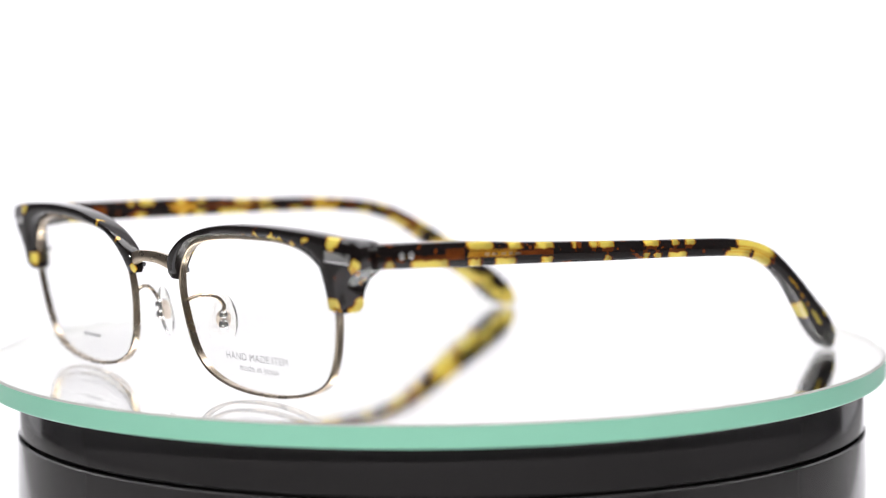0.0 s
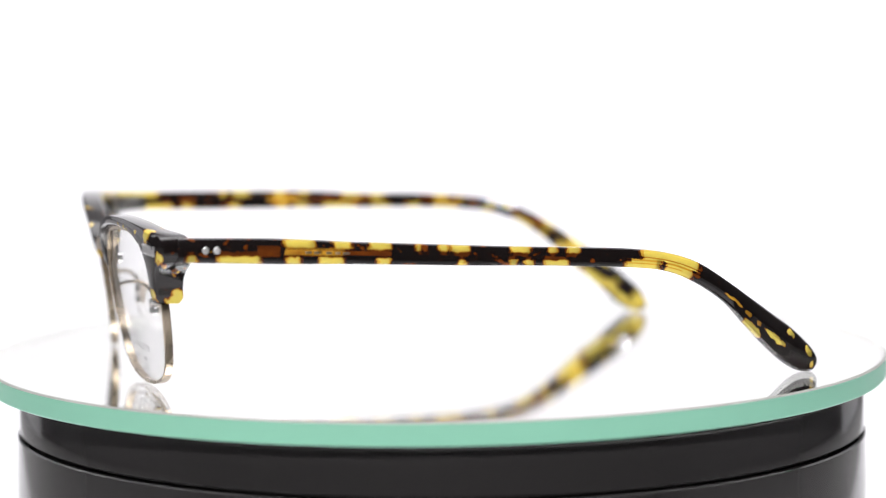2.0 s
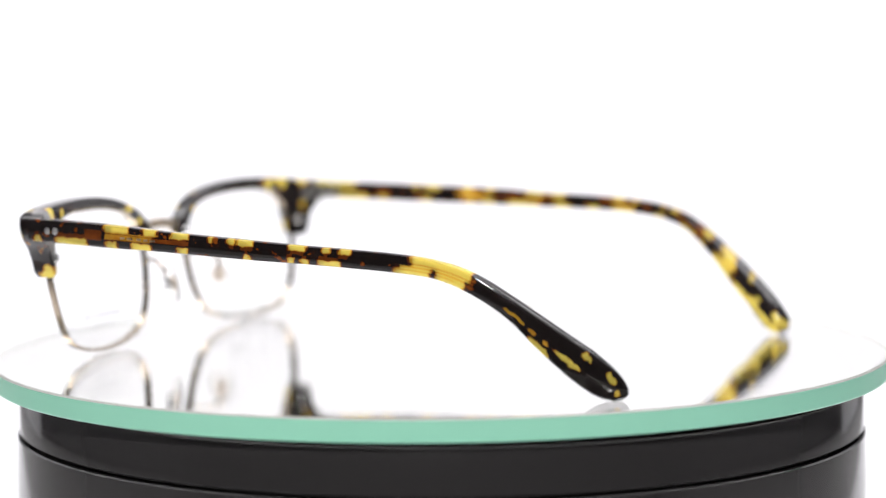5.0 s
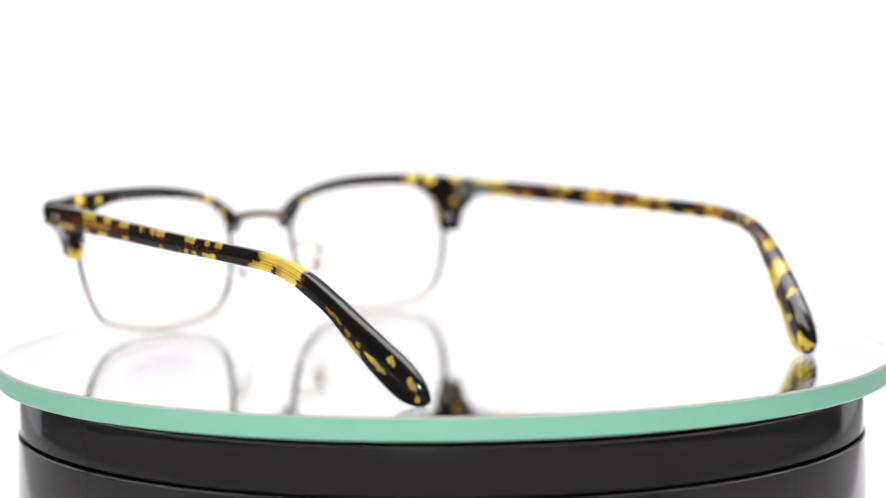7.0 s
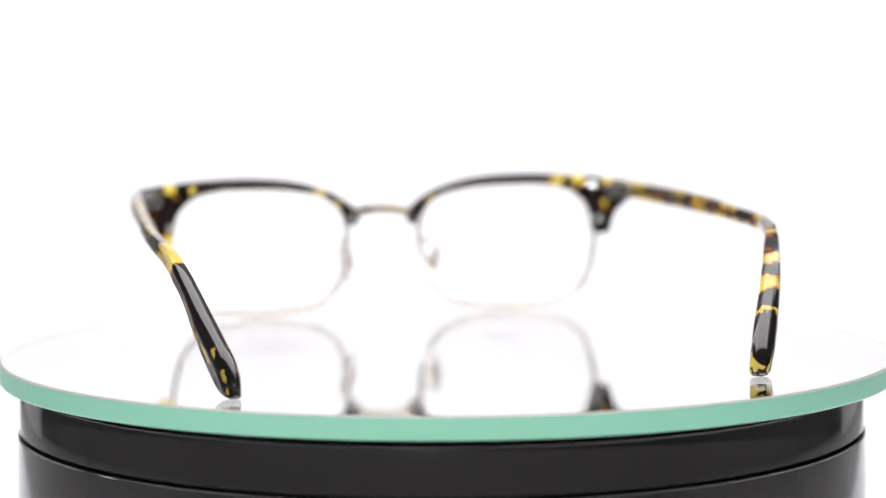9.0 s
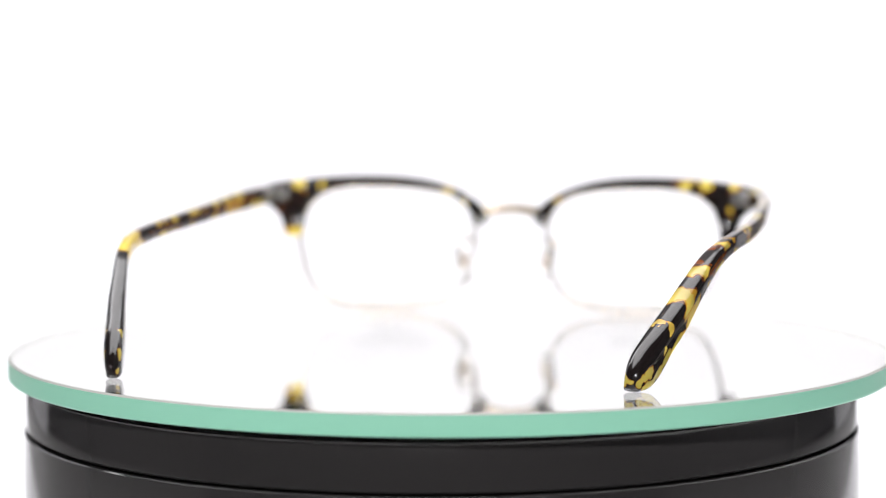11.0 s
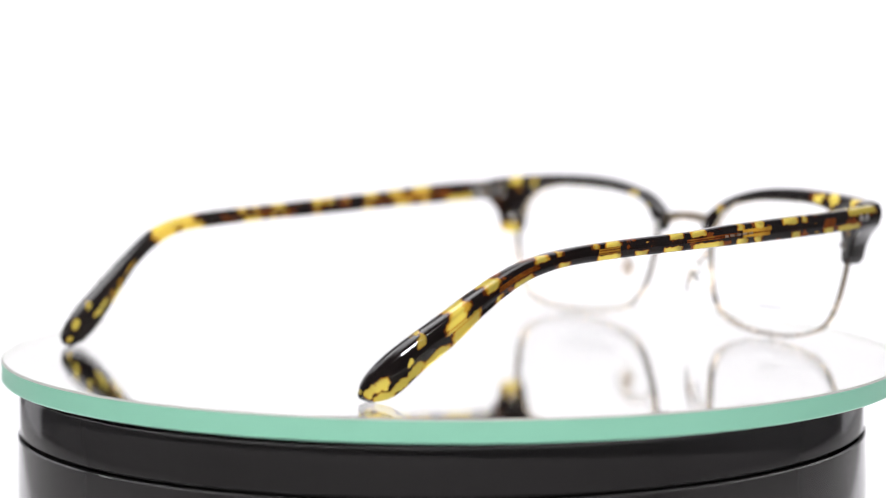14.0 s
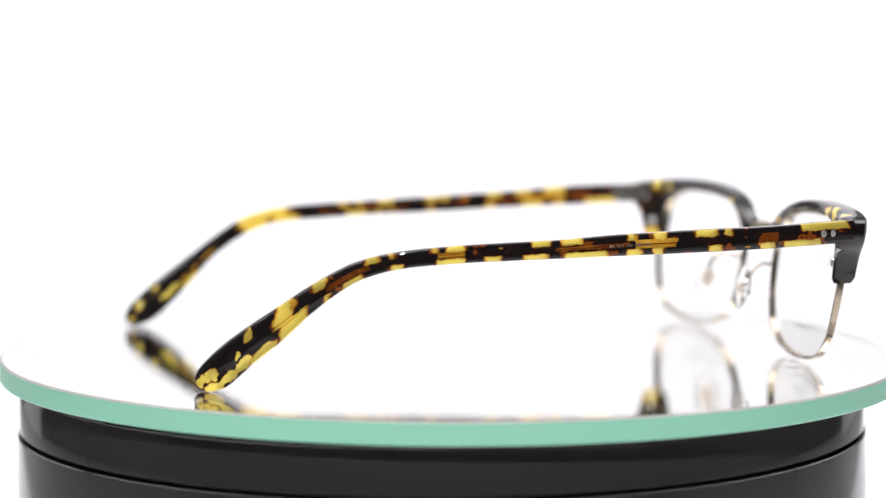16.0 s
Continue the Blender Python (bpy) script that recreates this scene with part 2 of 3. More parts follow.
def part(name, bm, material, parent, label="", smooth=True):
    bmesh.ops.recalc_face_normals(bm, faces=bm.faces)
    me = bpy.data.meshes.new(name)
    bm.to_mesh(me)
    bm.free()
    me.materials.append(material)
    if smooth:
        me.polygons.foreach_set("use_smooth", [True] * len(me.polygons))
        me.set_sharp_from_angle(angle=radians(38))
    ob = new(name, me)
    if parent:
        ob.parent = parent
    if label:
        ob["label"] = label
    return ob


def spline(pts, n, closed=False):
    """Catmull-Rom through the points, n samples evenly along its length."""
    pts = [Vector(p) for p in pts]
    k = len(pts)
    dense = []
    for i in range(k if closed else k - 1):
        g = (lambda j: pts[j % k]) if closed else (lambda j: pts[min(max(j, 0), k - 1)])
        p0, p1, p2, p3 = g(i - 1), g(i), g(i + 1), g(i + 2)
        for s in range(16):
            t = s / 16
            dense.append(0.5 * (2 * p1 + (p2 - p0) * t + (2 * p0 - 5 * p1 + 4 * p2 - p3) * t * t + (3 * p1 - p0 - 3 * p2 + p3) * t ** 3))
    dense.append(pts[0] if closed else pts[-1])
    cum = [0.0]
    for a, b in zip(dense, dense[1:]):
        cum.append(cum[-1] + (b - a).length)
    out, j = [], 0
    for i in range(n):
        d = cum[-1] * i / (n if closed else n - 1)
        while j < len(cum) - 2 and cum[j + 1] < d:
            j += 1
        f = (d - cum[j]) / max(cum[j + 1] - cum[j], 1e-9)
        out.append(dense[j].lerp(dense[j + 1], f))
    return out


def rings_to_bm(rings, closed=False, cap=True):
    bm = bmesh.new()
    vs = [[bm.verts.new(Vector(p) * MM) for p in r] for r in rings]
    n = len(vs[0])
    for a, b in zip(vs, vs[1:] + ([vs[0]] if closed else [])):
        for i in range(n):
            bm.faces.new((a[i], a[(i + 1) % n], b[(i + 1) % n], b[i]))
    if cap and not closed:
        bm.faces.new(vs[0])
        bm.faces.new(vs[-1])
    return bm


def tube(points, radius, sides=10, closed=False):
    rings = []
    k = len(points)
    for i, p in enumerate(points):
        a = points[(i - 1) % k] if closed or i else points[0]
        b = points[(i + 1) % k] if closed or i < k - 1 else points[-1]
        d = (b - a).normalized()
        u = d.cross(Vector((0, 0, 1)))
        u = u.normalized() if u.length > 0.05 else Vector((1, 0, 0))
        w = d.cross(u)
        r = radius(i / (k - 1)) if callable(radius) else radius
        rings.append([p + (u * math.cos(2 * math.pi * j / sides) + w * math.sin(2 * math.pi * j / sides)) * r for j in range(sides)])
    return rings_to_bm(rings, closed)


def lathe(profile, sides=192):
    """Turned body from (radius, height) in mm, from the axis or open."""
    bm = bmesh.new()
    rows = []
    for r, z in profile:
        rows.append([bm.verts.new((r * MM * math.cos(2 * math.pi * i / sides), r * MM * math.sin(2 * math.pi * i / sides), z * MM)) for i in range(sides)])
    for a, b in zip(rows, rows[1:]):
        for i in range(sides):
            bm.faces.new((a[i], a[(i + 1) % sides], b[(i + 1) % sides], b[i]))
    return bm, rows


def dome(centre, axis, r, h, sides=20):
    """A rivet or screw head: a low dome on a short shank."""
    c, ax = Vector(centre), Vector(axis).normalized()
    u = ax.orthogonal().normalized()
    w = ax.cross(u)
    rings = []
    for rr, hh in ((r, -0.8 * h), (r, 0.35 * h), (r * 0.9, 0.7 * h), (r * 0.6, 0.93 * h), (r * 0.2, h)):
        rings.append([c + ax * hh + (u * math.cos(2 * math.pi * j / sides) + w * math.sin(2 * math.pi * j / sides)) * rr for j in range(sides)])
    return rings_to_bm(rings)


def bar(centre, ex, ey, ez, size, bevel):
    """A bevelled block with its own axes."""
    bm = bmesh.new()
    bmesh.ops.create_cube(bm, size=1.0)
    for v in bm.verts:
        v.co = Vector(centre) * MM + (Vector(ex) * v.co.x * size[0] + Vector(ey) * v.co.y * size[1] + Vector(ez) * v.co.z * size[2]) * MM
    bmesh.ops.bevel(bm, geom=bm.edges[:], offset=bevel * MM, segments=2, profile=0.6, affect="EDGES")
    return bm


# ---- the turning eyeglasses ----
CX = 2.6            # middle of the front, mm from the turning axis
Y0, BOW, TILT = 89.4, 0.0013, 0.14


def front_y(dx, z):
    """The curved, tilted middle surface of the front."""
    return Y0 - BOW * dx * dx - TILT * (30 - z)


def at_front(side, dx, z, out=0.0):
    return Vector((CX + side * dx, front_y(dx, z) + out, z))


glasses = new("eyeglasses")
tagged(glasses, "browline eyeglasses with dark tortoiseshell brows and temples, pale gold rims", "eyeglasses")

BROW_OUT = [(7.4, 26.6), (7.5, 28.6), (8.2, 31.0), (10.7, 33.6), (16.3, 37.0), (24.8, 39.7), (33.6, 41.0), (43.3, 41.4), (52.9, 41.2), (61.1, 40.7), (67.7, 40.0), (73.9, 38.9), (75.3, 36.3), (74.3, 33.2), (71.5, 30.6), (69.8, 27.4), (69.0, 23.0)]
BROW_IN = [(11.2, 26.4), (11.5, 27.8), (12.3, 29.8), (14.5, 33.0), (18.5, 35.9), (25.4, 37.6), (33.7, 38.4), (42.8, 38.6), (49.5, 38.4), (54.5, 37.4), (58.5, 36.0), (60.7, 34.6), (62.1, 33.2), (62.9, 31.2), (63.5, 29.0), (64.0, 26.6), (64.4, 22.8)]
BROW_HALF = [1.5, 1.7, 2.0, 2.3, 2.5, 2.6, 2.6, 2.6, 2.7, 2.8, 2.9, 3.1, 3.2, 3.1, 3.0, 2.9, 2.8]


def brow_mesh(side):
    outer = spline([(a, b, h) for (a, b), h in zip(BROW_OUT, BROW_HALF)], 70)
    inner = spline([(a, b, h) for (a, b), h in zip(BROW_IN, BROW_HALF)], 70)
    rings = []
    for i, (o, n) in enumerate(zip(outer, inner)):
        end = min(i, 69 - i)
        h = o.z * (0.72 if end == 0 else 1.0)
        ring = []
        # rounded block between the outer edge (s = 1) and the lens edge (s = 0)
        for s, y in ((0.0, -0.55), (0.10, -0.88), (0.24, -1), (0.78, -1), (0.93, -0.92), (1.0, -0.74), (1.0, 0.70), (0.93, 0.92), (0.76, 1), (0.28, 1), (0.10, 0.85), (0.0, 0.5)):
            if end == 0:
                s = 0.12 + 0.76 * s
            p = inner[i].lerp(o, s)
            back = 2.6 * max(0.0, (p.x - 66) / 8) if y < 0 else 0.0
            front = 0.7 * max(0.0, (p.x - 66) / 8) ** 1.5 if y > 0 else 0.0
            ring.append(at_front(side, p.x, p.y, y * h - back - front))
        rings.append(ring)
    return rings_to_bm(rings)


RIM = [(65.1, 23.3), (64.2, 17), (62.3, 10.7), (58.8, 5.6), (52.6, 2.8), (44.0, 1.35), (35.1, 1.15), (26.9, 2.0), (20.8, 3.7), (16.3, 6.4), (13.2, 11), (11.4, 18), (10.9, 23), (11.4, 27.5), (13.3, 31.6), (17.9, 35.3), (25.4, 37.2), (33.7, 38.0), (42.8, 38.2), (49.9, 38.0), (57.0, 36.4), (61.7, 33.0), (63.9, 28.5)]


def rim_mesh(side):
    pts = spline([(a, b, 0) for a, b in RIM], 120, True)
    k = len(pts)
    rings = []
    for i, p in enumerate(pts):
        d = (pts[(i + 1) % k] - pts[i - 1]).normalized()
        n = Vector((-d.y, d.x, 0))
        ring = []
        for a, y in ((-0.38, -0.86), (-0.24, -1.0), (0.24, -1.0), (0.38, -0.86), (0.38, 0.76), (0.24, 0.9), (-0.24, 0.9), (-0.38, 0.76)):
            q = p + n * a
            ring.append(at_front(side, q.x, q.y, y))
        rings.append(ring)
    return rings_to_bm(rings, True)


def lens_mesh(side):
    rim = spline([(a, b, 0) for a, b in RIM], 96, True)
    mid = Vector((37.5, 20, 0))
    bm = bmesh.new()
    sheets = []
    for off in (0.6, -0.6):
        rows = []
        for f in (0.995, 0.8, 0.6, 0.4, 0.2):
            rows.append([bm.verts.new(at_front(side, *(mid.lerp(p, f)).xy, off) * MM) for p in rim])
        c = bm.verts.new(at_front(side, mid.x, mid.y, off) * MM)
        for a, b in zip(rows, rows[1:]):
            for i in range(96):
                bm.faces.new((a[i], a[(i + 1) % 96], b[(i + 1) % 96], b[i]))
        for i in range(96):
            bm.faces.new((rows[-1][i], rows[-1][(i + 1) % 96], c))
        sheets.append(rows[0])
    for i in range(96):
        bm.faces.new((sheets[0][i], sheets[0][(i + 1) % 96], sheets[1][(i + 1) % 96], sheets[1][i]))
    return bm


def lettering(name, text, size, side, dx, z, parent, label=""):
    """Printed letters that lie on the front of a lens."""
    cu = bpy.data.curves.new(name, "FONT")
    cu.body, cu.size, cu.align_x, cu.align_y, cu.space_character = text, size, "CENTER", "CENTER", 1.05
    tmp = new(name, cu)
    me = bpy.data.meshes.new_from_object(tmp.evaluated_get(bpy.context.evaluated_depsgraph_get()))
    bpy.data.objects.remove(tmp)
    for v in me.vertices:
        # read from the front, so letters run towards the wearer's left
        x = side * dx - v.co.x
        v.co = Vector((CX + x, front_y(abs(x), z + v.co.y) + 0.64, z + v.co.y)) * MM
    me.materials.append(M_INK)
    ob = new(name, me)
    ob.parent = parent
    if label:
        ob["label"] = label
    return ob


# temples: distance behind, middle across, top, bottom
L_TEMPLE = [(81, -74.6, 38.6, 33.0), (76, -75.4, 38.6, 32.9), (57, -77.3, 38.1, 32.3), (40, -78.4, 37.0, 31.9), (14, -80.0, 35.7, 31.0), (1, -80.6, 35.1, 30.7), (-12, -80.9, 34.6, 30.2), (-25, -80.9, 33.9, 29.5), (-34, -80.3, 32.7, 28.3), (-42, -79.2, 30.2, 25.1), (-50, -77.3, 25.5, 19.9), (-57, -75.6, 20.9, 12.9), (-64, -73.65, 16.2, 6.4), (-69.5, -72.3, 12.4, 2.5), (-73.5, -71.35, 8.9, 1.4), (-75.6, -71.0, 6.6, 1.8), (-76.6, -70.8, 4.9, 2.8)]
R_TEMPLE = [(81, 74.8, 39.2, 33.9), (76, 75.8, 39.0, 33.7), (57, 78.7, 38.5, 33.2), (43, 79.7, 38.3, 33.0), (20, 80.2, 37.7, 32.7), (7, 80.1, 36.9, 32.5), (-7, 79.8, 36.5, 32.3), (-20, 79.1, 36.0, 31.9), (-32, 76.6, 34.8, 30.8), (-40, 74.0, 32.9, 28.5), (-45, 72.0, 30.6, 25.5), (-51, 69.66, 27.0, 20.62), (-57.5, 66.8, 22.4, 13.94), (-63.7, 63.75, 18.0, 8.4), (-69.5, 60.82, 13.4, 2.85), (-73.5, 58.8, 9.5, 1.45), (-75.5, 58.0, 7.2, 1.9), (-76.5, 57.7, 5.3, 2.9)]


def temple_mesh(rows, side):
    """A flat bar with eased edges that widens to a drop-shaped tip; u runs along it, v up it."""
    pts = spline([(r[0], r[2], r[3]) for r in rows], 150)
    ys, xs = [-r[0] for r in rows], [r[1] for r in rows]
    bm = bmesh.new()
    uvl = bm.loops.layers.uv.new("UVMap")
    # across, lower (0) or upper (1) edge, step in from it in mm on the bar, and more of it on the rounded tip
    prof = ((-1, 0, 0.75, 0.1), (-0.86, 0, 0.24, 0.1), (-0.55, 0, 0.0, 0.1), (0, 0, 0, 0), (0.55, 0, 0.0, 0.1), (0.86, 0, 0.24, 0.1), (1, 0, 0.75, 0.1), (1, 0.5, 0, 0), (1, 1, 0.75, 1.2), (0.86, 1, 0.24, 0.7), (0.55, 1, 0.0, 0.35), (0, 1, 0, 0), (-0.55, 1, 0.0, 0.35), (-0.86, 1, 0.24, 0.7), (-1, 1, 0.75, 1.2), (-1, 0.5, 0, 0))
    rings, info = [], {}
    for i, p in enumerate(pts):
        y, top, bot = p
        x = float(np.interp(-y, ys, xs))
        half = float(np.interp(-y, [-81, -76, -40, 0, 25, 40, 50, 57, 66, 72, 75, 76.4], [2.2, 2.0, 1.6, 1.4, 1.35, 1.5, 1.85, 2.2, 2.45, 2.45, 2.2, 1.3]))
        if side < 0 and y < -45:
            half = min(half, 2.35)
        if y < -70:
            half = (2.35 if side < 0 else 2.45) * math.sqrt(max(0.06, 1 - ((-y - 70) / 6.7) ** 2))
        lean = min(1.0, max(0.0, (-y - 42) / 20))
        drop = min(1.0, max(0.0, (-y - 48) / 16))
        row = []
        for a, v, step, more in prof:
            step = min(0.3, (step + more * drop) / (top - bot))
            v += step if v == 0 else -step if v == 1 else 0
            a *= 1 - drop * (1 - 0.94 * math.sqrt(max(0.0, 1 - (2 * v - 1) ** 2)) - 0.06) * 0.22
            if side > 0 and a < 0:
                a *= 1 + 0.6 * min(1.0, max(0.0, (-y - 18) / 24))
            w = bm.verts.new(Vector((CX + x + a * half - side * lean * ((1 - v) * (0.5 if side < 0 else 1.3) - 0.3), y, bot + (top - bot) * v)) * MM)
            info[w] = ((80 - y) / 160, v)
            row.append(w)
        rings.append(row)
    n = len(prof)
    for a, b in zip(rings, rings[1:]):
        for i in range(n):
            bm.faces.new((a[i], a[(i + 1) % n], b[(i + 1) % n], b[i]))
    bm.faces.new(rings[0])
    bm.faces.new(rings[-1])
    for f in bm.faces:
        for lo in f.loops:
            lo[uvl].uv = info[lo.vert]
    return bm


def side_parts(side, rows, tmat):
    brow = part("brow", brow_mesh(side), M_BROW_L if side < 0 else M_BROW_R, glasses, "dark tortoiseshell acetate brow with yellow flecks")
    # silver accent pin on the end piece
    d = 69.4
    p = at_front(side, d, 35.6, 2.5)
    ex = Vector((side, -2 * BOW * d - 0.10, -0.06)).normalized()
    ez = Vector((0, 0, 1))
    ey = ez.cross(ex).normalized() * side
    part("accent", bar(p, ex, ey, ez, (6.2, 1.0, 1.7), 0.35), M_PIN, brow, "polished silver accent pin")
    for dx, z in ((65.6, 27.8), (9.6, 28.4)):
        q = at_front(side, dx, z, -2.55 if dx > 20 else -1.9)
        part("screw", dome(q, (0, -1, 0), 1.3, 1.05), M_STEEL, brow, "domed steel screw head")
    part("rim", rim_mesh(side), M_GOLD, glasses, "thin pale gold metal rim")
    lens = part("lens", lens_mesh(side), M_LENS, glasses, "clear demonstration lens")
    lens.visible_shadow = False
    if side < 0:
        lettering("lettering", "HAND MADE ITEM", 2.55, side, 36.5, 9.6, lens, "grey printed capitals")
        lettering("lettering", "made in japan", 2.35, side, 37.0, 7.1, lens, "grey printed small letters")
    else:
        for x0, w in ((32.6, 2.6), (36.0, 3.0), (39.4, 2.4)):
            c = at_front(side, x0, 8.3, 0.66)
            part("print_bar", bar(c, (1, 0, 0), (0, 1, 0), (0, 0, 1), (w, 0.06, 0.7), 0.02), M_INK, lens, "small grey printed bar")
    # nose pad on its bent arm
    arm = spline([at_front(side, 11.6, 21.5, -0.6), at_front(side, 12.6, 22.4, -3.0), at_front(side, 14.6, 22.2, -6.0), at_front(side, 14.9, 20.0, -8.2), at_front(side, 13.4, 17.4, -8.4)], 30)
    armo = part("pad_arm", tube(arm, 0.48), M_GOLD, glasses, "bent gold wire pad arm")
    c = at_front(side, 12.6, 16.2, -9.2)
    ax = Vector((-side * 0.80, -0.55, 0.18)).normalized()
    u = ax.cross(Vector((0, 0, 1))).normalized()
    w = u.cross(ax)
    rings = []
    for h, f in ((-0.9, 0.55), (-0.6, 0.88), (0.0, 1.0), (0.6, 0.86), (1.0, 0.45)):
        rings.append([c + ax * h + (u * math.cos(a) * (3.4 - 0.5 * math.sin(a)) + w * math.sin(a) * 6.4) * f for a in [2 * math.pi * j / 28 for j in range(28)]])
    part("nose_pad", rings_to_bm(rings), M_PAD, armo, "clear silicone nose pad")
    part("pad_stud", dome(c - ax * 1.5 - w * 0.9, -ax, 1.2, 1.1), M_STEEL, armo, "round steel pad stud")
    plate_rings = []
    for h, f in ((-0.35, 0.9), (-0.25, 1.0), (0.15, 1.0), (0.25, 0.9)):
        plate_rings.append([c + ax * h + (u * math.cos(a) * 1.8 + w * math.sin(a) * 2.4) * f for a in [2 * math.pi * j / 20 for j in range(20)]])
    part("pad_plate", rings_to_bm(plate_rings), M_ROSE, armo, "oval rose gold plate inside the pad")
    part("pad_box", dome(c - ax * 1.4 + w * 1.6, -ax, 1.0, 1.2), M_STEEL, armo, "small round steel pad box")
    # temple
    temple = part("temple", temple_mesh(rows, side), tmat, glasses, "tortoiseshell acetate temple with drop tip")
    for y in (74.8, 72.3):
        x = float(np.interp(-y, [-r[0] for r in rows], [r[1] for r in rows])) + side * 1.95
        zz = 35.85 if side < 0 else 36.3
        part("rivet", dome((CX + x, y, zz), (side, 0, 0), 0.85, 0.12), M_PIN, temple, "round steel rivet")
    # worn gold inscription pressed into the temple, as bars
    for y0, ln in (((51.5, 1.6), (49.3, 2.0), (46.8, 1.5), (44.8, 1.2), (42.6, 2.2)) if side < 0 else ((26.4, 1.4), (24.3, 1.8), (22.0, 1.5), (19.8, 1.7), (17.8, 1.2))):
        k = [float(np.interp(-y0, [-r[0] for r in rows], [r[i] for r in rows])) for i in (1, 2, 3)]
        hw = float(np.interp(-y0, [-76, -40, 0], [2.0, 1.6, 1.4]))
        part("inscription_bar", bar((CX + k[0] + side * hw, y0, (k[1] + k[2]) / 2), (0, 1, 0), (side, 0, 0), (0, 0, 1), (ln, 0.06, 0.5), 0.02), M_BRIDGE, temple, "small worn gold bar")
    # barrel hinge behind the end piece
    hx = side * 70.4
    hinge = part("hinge", bar((CX + hx - side * 0.4, 80.6, 36.0), (1, 0, 0), (0, 1, 0), (0, 0, 1), (5.0, 3.6, 4.3), 0.5), M_STEEL, glasses, "steel barrel hinge")
    for i in range(5):
        z = 34.2 + 0.9 * i
        ring = [Vector((CX + hx, 77.6, z - 0.40)), Vector((CX + hx, 77.6, z)), Vector((CX + hx, 77.6, z + 0.40))]
        part("knuckle", tube(ring, 1.55, 18), M_STEEL, hinge)
        # tongues run from the knuckles to the leaf on either side, by turns
        y = 79.0 if i % 2 else 75.6
        part("tongue", bar((CX + hx + (0 if i % 2 else side * 0.7), y, z), (1, 0, 0), (0, 1, 0), (0, 0, 1), (2.2, 3.2, 0.78), 0.1), M_STEEL, hinge)
    part("hinge_leaf", bar((CX + hx + side * 2.0, 73.0, 36.0), (1, 0, 0), (0, 1, 0), (0, 0, 1), (2.4, 5.4, 4.0), 0.4), M_STEEL, temple, "steel hinge leaf")
    return temple


side_parts(-1, L_TEMPLE, M_TEMPLE_L)
side_parts(1, R_TEMPLE, M_TEMPLE_R)


def bridge_mesh():
    pts = [at_front(s, d, z, y) for s, d, z, y in ((-1, 9.0, 29.7, 0.3), (-1, 6.5, 30.6, 0.6), (-1, 3.2, 31.2, 0.9), (1, 0, 31.3, 1.0), (1, 3.2, 31.2, 0.9), (1, 6.5, 30.6, 0.6), (1, 9.0, 29.7, 0.3))]
    path = spline(pts, 40)
    rings = []
    for i, p in enumerate(path):
        e = abs(i / 39 - 0.5) * 2
        hz, hy = 1.3 + 0.6 * e ** 3, 1.0
        rings.append([p + Vector((0, y * hy, z * hz)) for y, z in ((-1, -0.5), (-0.6, -1), (0.6, -1), (1, -0.5), (1, 0.5), (0.6, 1), (-0.6, 1), (-1, 0.5))])
    return rings_to_bm(rings)


part("bridge", bridge_mesh(), M_BRIDGE, glasses, "pale gold metal bridge")

# ---- mirror plate ----
R_DISC, THICK, PLATE_Z = 118.2, 5.54, 0.8
plate = new("mirror_plate")
tagged(plate, "round back-silvered mirror plate with green glass edge", "mirror")
bm, rows = lathe([(R_DISC, -0.46), (R_DISC, -THICK + 0.4), (R_DISC - 0.4, -THICK)], 220)
part("edge", bm, M_EDGE, plate, "pale green glass edge")
bm, rows = lathe([(R_DISC - 0.56, -0.03), (R_DISC - 0.57, 0.0)], 220)
bm.faces.new(rows[-1])
face = part("glass_face", bm, M_PLATE, plate, "clear glass face", smooth=False)
if max(face.data.polygons, key=lambda p: p.area).normal.z < 0:
    face.data.flip_normals()
face.visible_shadow = False
bm, rows = lathe([(R_DISC - 0.66, -THICK + 0.3), (R_DISC - 0.7, -THICK + 0.06)], 220)
bm.faces.new(rows[-1])
part("silvering", bm, M_SILVER, plate, "silvered back of the mirror", smooth=False)

bm, rows = lathe([(R_DISC, -0.45), (R_DISC - 0.55, 0.01), (R_DISC - 0.6, -0.08), (R_DISC - 0.62, -THICK + 0.2)], 220)
part("ground_rim", bm, M_FROST, plate, "frosted chamfer of the glass rim")

# ---- turntable base ----
base = new("turntable_base")
base.location = (-0.0012, 0.0005, 0)
tagged(base, "glossy black plastic drum under the mirror plate", "turntable")
bm, rows = lathe([(30, -4.99), (109.0, -5.75), (110.4, -6.0), (110.75, -6.6), (111.1, -16.9), (110.7, -17.4), (108.5, -17.5)])
bm.faces.new(rows[0])
part("upper_ring", bm, M_BLACK, base, "glossy black upper ring")
bm, rows = lathe([(108.5, -17.4), (108.5, -18.2)])
part("seam", bm, M_GROOVE, base, "dark seam between ring and drum")
bm, rows = lathe([(108.5, -18.1), (111.1, -18.15), (111.5, -18.5), (111.9, -30), (112.1, -94), (111.3, -96), (80, -96)])
part("drum", bm, M_BLACK, base, "glossy black drum body")

# ---- the white light tent and the room ----


def slab(name, lo, hi, material, label, kind="structure", bevel=0.002):
    bm = bmesh.new()
    bmesh.ops.create_cube(bm, size=1.0)
    for v in bm.verts:
        v.co = Vector([lo[i] + (hi[i] - lo[i]) * (v.co[i] + 0.5) for i in range(3)])
    bmesh.ops.bevel(bm, geom=bm.edges[:], offset=bevel, segments=1, affect="EDGES")
    ob = part(name, bm, material, None)
    return tagged(ob, label, kind=kind)


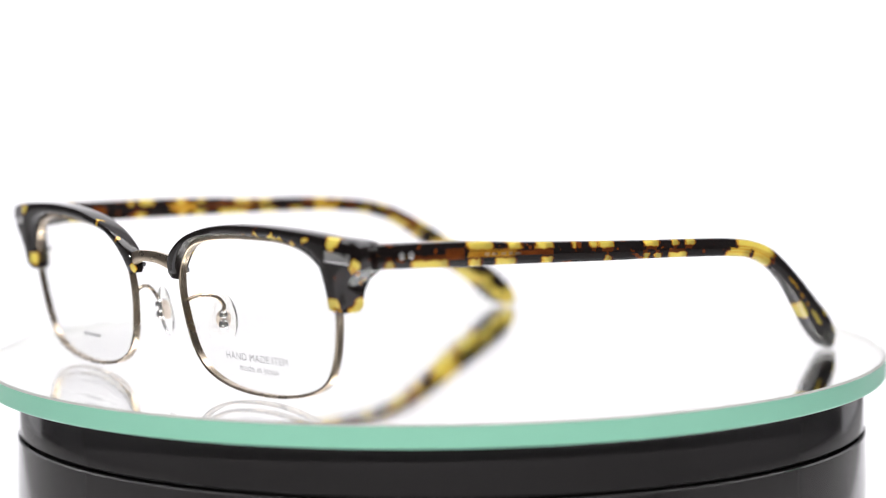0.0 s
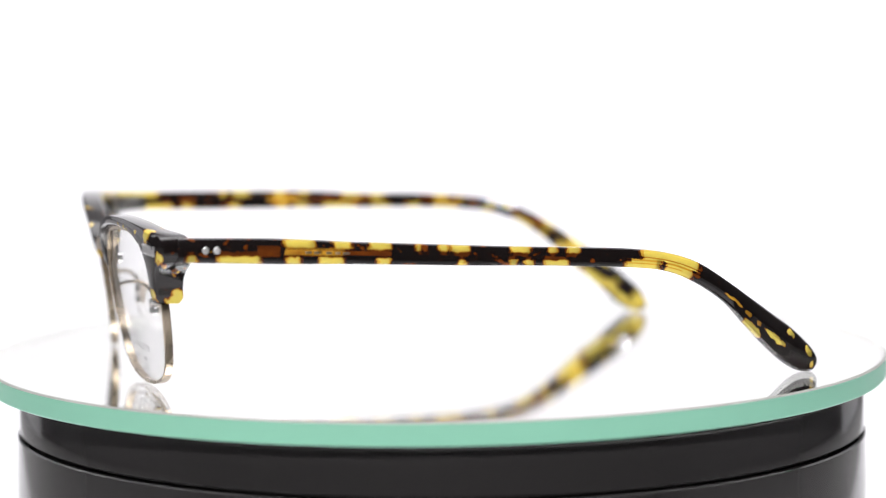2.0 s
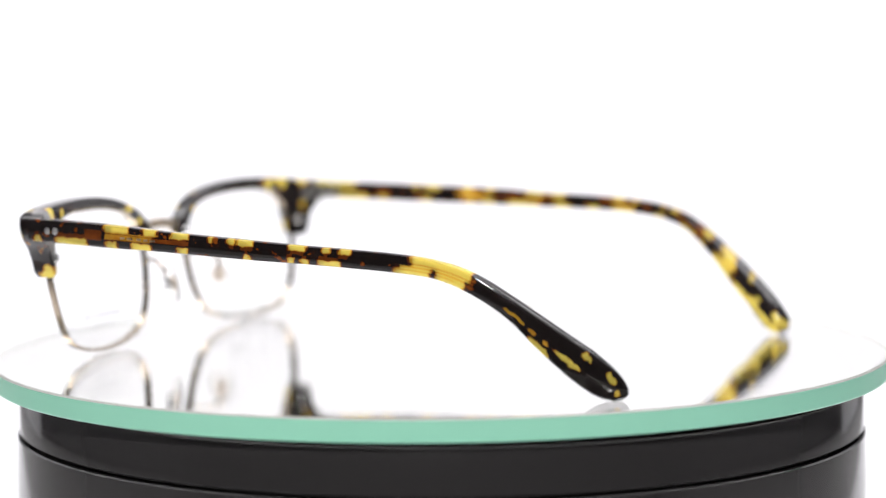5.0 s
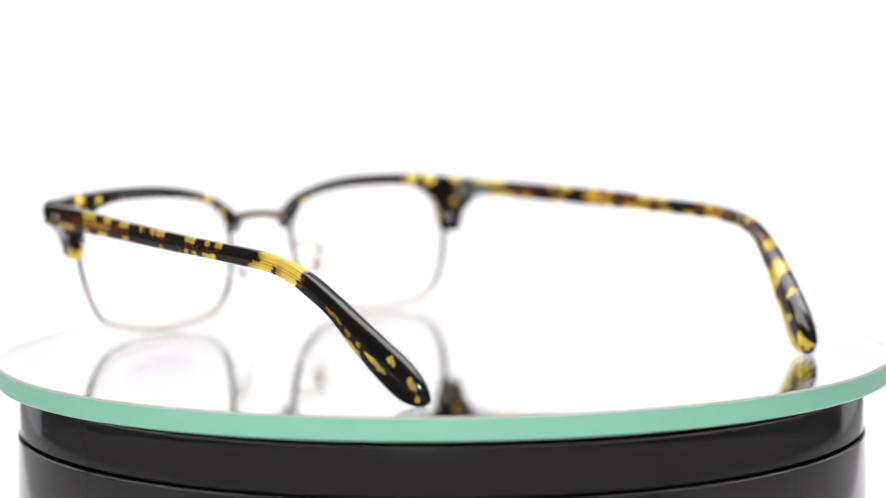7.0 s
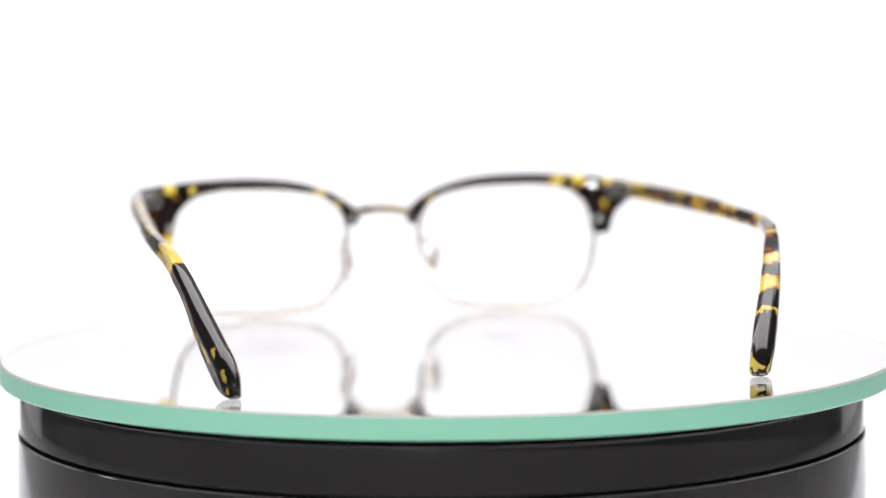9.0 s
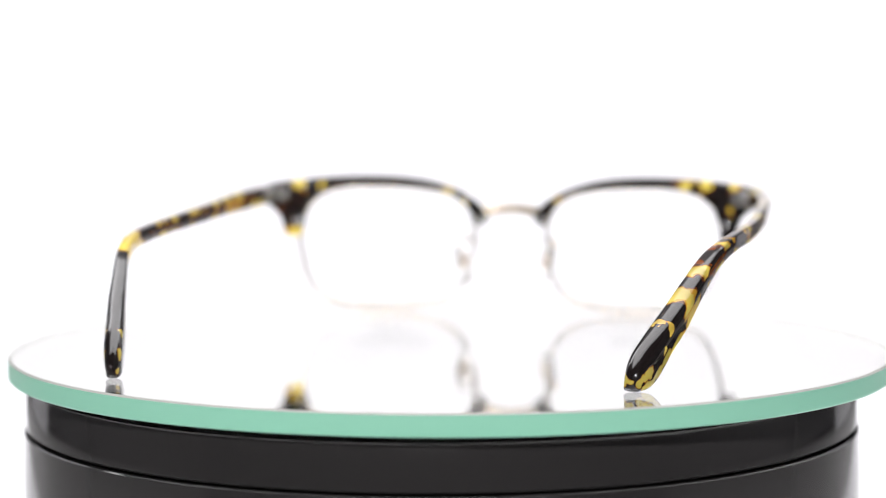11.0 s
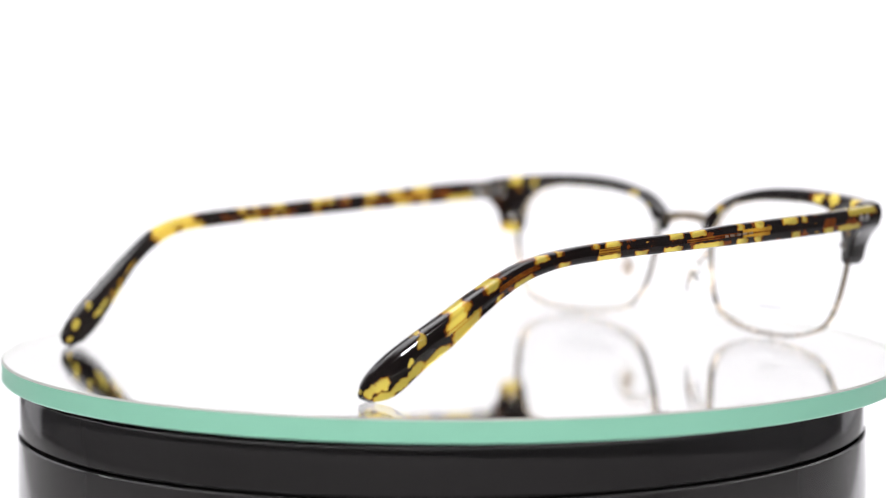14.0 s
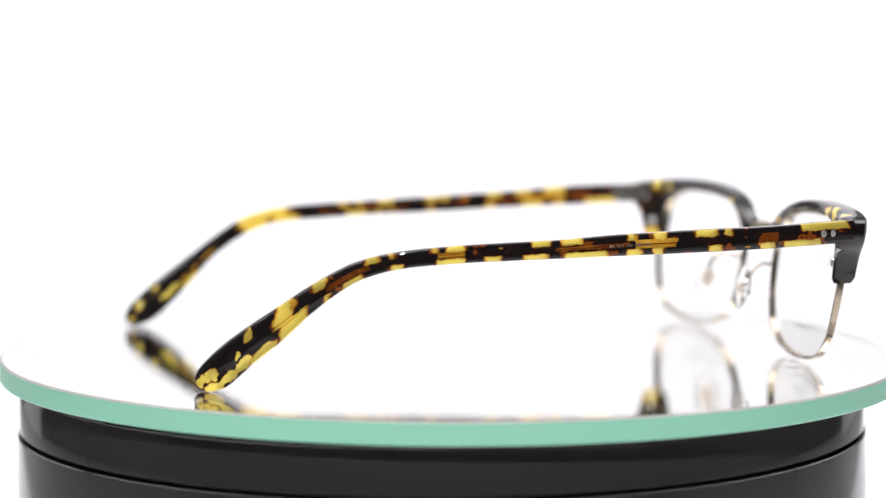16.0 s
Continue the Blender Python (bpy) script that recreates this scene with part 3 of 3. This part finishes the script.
def sweep():
    """Seamless white paper that runs over the table and curves up behind."""
    prof = [(-0.25, -0.096)] + [(0.83 + 0.12 * math.sin(a), -0.096 + 0.12 * (1 - math.cos(a))) for a in [math.pi / 2 * i / 16 for i in range(17)]] + [(0.95, 0.9)]
    bm = bmesh.new()
    rows = []
    for off in (0.0, -0.003):
        rows.append([[bm.verts.new((x, y - off * 0.7, z + off)) for y, z in prof] for x in (-0.325, 0.325)])
    for a, b in rows:
        for i in range(len(prof) - 1):
            bm.faces.new((a[i], a[i + 1], b[i + 1], b[i]))
    return bm


tagged(part("backdrop", sweep(), M_PAPER, None), "white seamless paper backdrop curving up behind", kind="structure")
slab("tabletop", (-0.95, -0.35, -0.14), (0.95, 1.0, -0.102), M_TABLE, "grey laminate table under the paper")
slab("wall_left", (-1.17, -0.6, -0.10), (-1.15, 1.0, 0.95), M_ROOM, "dark cloth screen beside the table")
slab("wall_right", (1.15, -0.6, -0.10), (1.17, 1.0, 0.95), M_ROOM, "dark cloth screen beside the table")
# unseen white boards, added to put pale reflected strips on the drum's sides
for sx, wing in ((-1, "reflector_wing_a"), (1, "reflector_wing_b")):
    slab(wing, (min(sx * 0.70, sx * 0.71), 0.50, -0.10), (max(sx * 0.70, sx * 0.71), 0.99, 0.62), M_PAPER, "unseen white board added beside the backdrop to reflect in the drum")
slab("ceiling", (-0.97, -0.15, 0.95), (0.97, 1.0, 0.97), M_PAPER, "white fabric top of the light tent")
slab("wall_back", (-2.0, 1.02, -0.8), (2.0, 1.06, 1.7), M_ROOM, "dark room wall behind the tent")
slab("wall_front", (-2.0, -2.04, -0.8), (2.0, -2.0, 1.7), M_ROOM, "dark room wall behind the camera")
slab("wall_side_a", (-2.04, -2.0, -0.8), (-2.0, 1.02, 1.7), M_ROOM, "dark room wall")
slab("wall_side_b", (2.0, -2.0, -0.8), (2.04, 1.02, 1.7), M_ROOM, "dark room wall")
slab("room_ceiling", (-2.04, -2.04, 1.7), (2.04, 1.06, 1.74), M_ROOM, "dark room ceiling")
slab("floor", (-2.04, -2.04, -0.84), (2.04, 1.06, -0.8), M_ROOM, "dark room floor")


# ---- turning ----
def turn(t):
    """Degrees of the glasses about the upright axis; they slow a little on the way."""
    return 129.77 + t * (-12.6939 + t * (-0.076215 + t * (0.0089952 - t * 0.00029295)))


def motions():
    times = [i * 0.5 for i in range(33)]
    walk(glasses, [(t, pose(0, 0, 0, 0, 0, turn(t))) for t in times])
    lean, off_centre = pose(0, 0, 0, -0.46, 0, 0), pose(0.0016, 0.0016, 0)
    walk(plate, [(t, pose(-0.0006, 0.0013, PLATE_Z * MM, 0, 0, turn(t)) @ off_centre @ lean) for t in times])


motions()
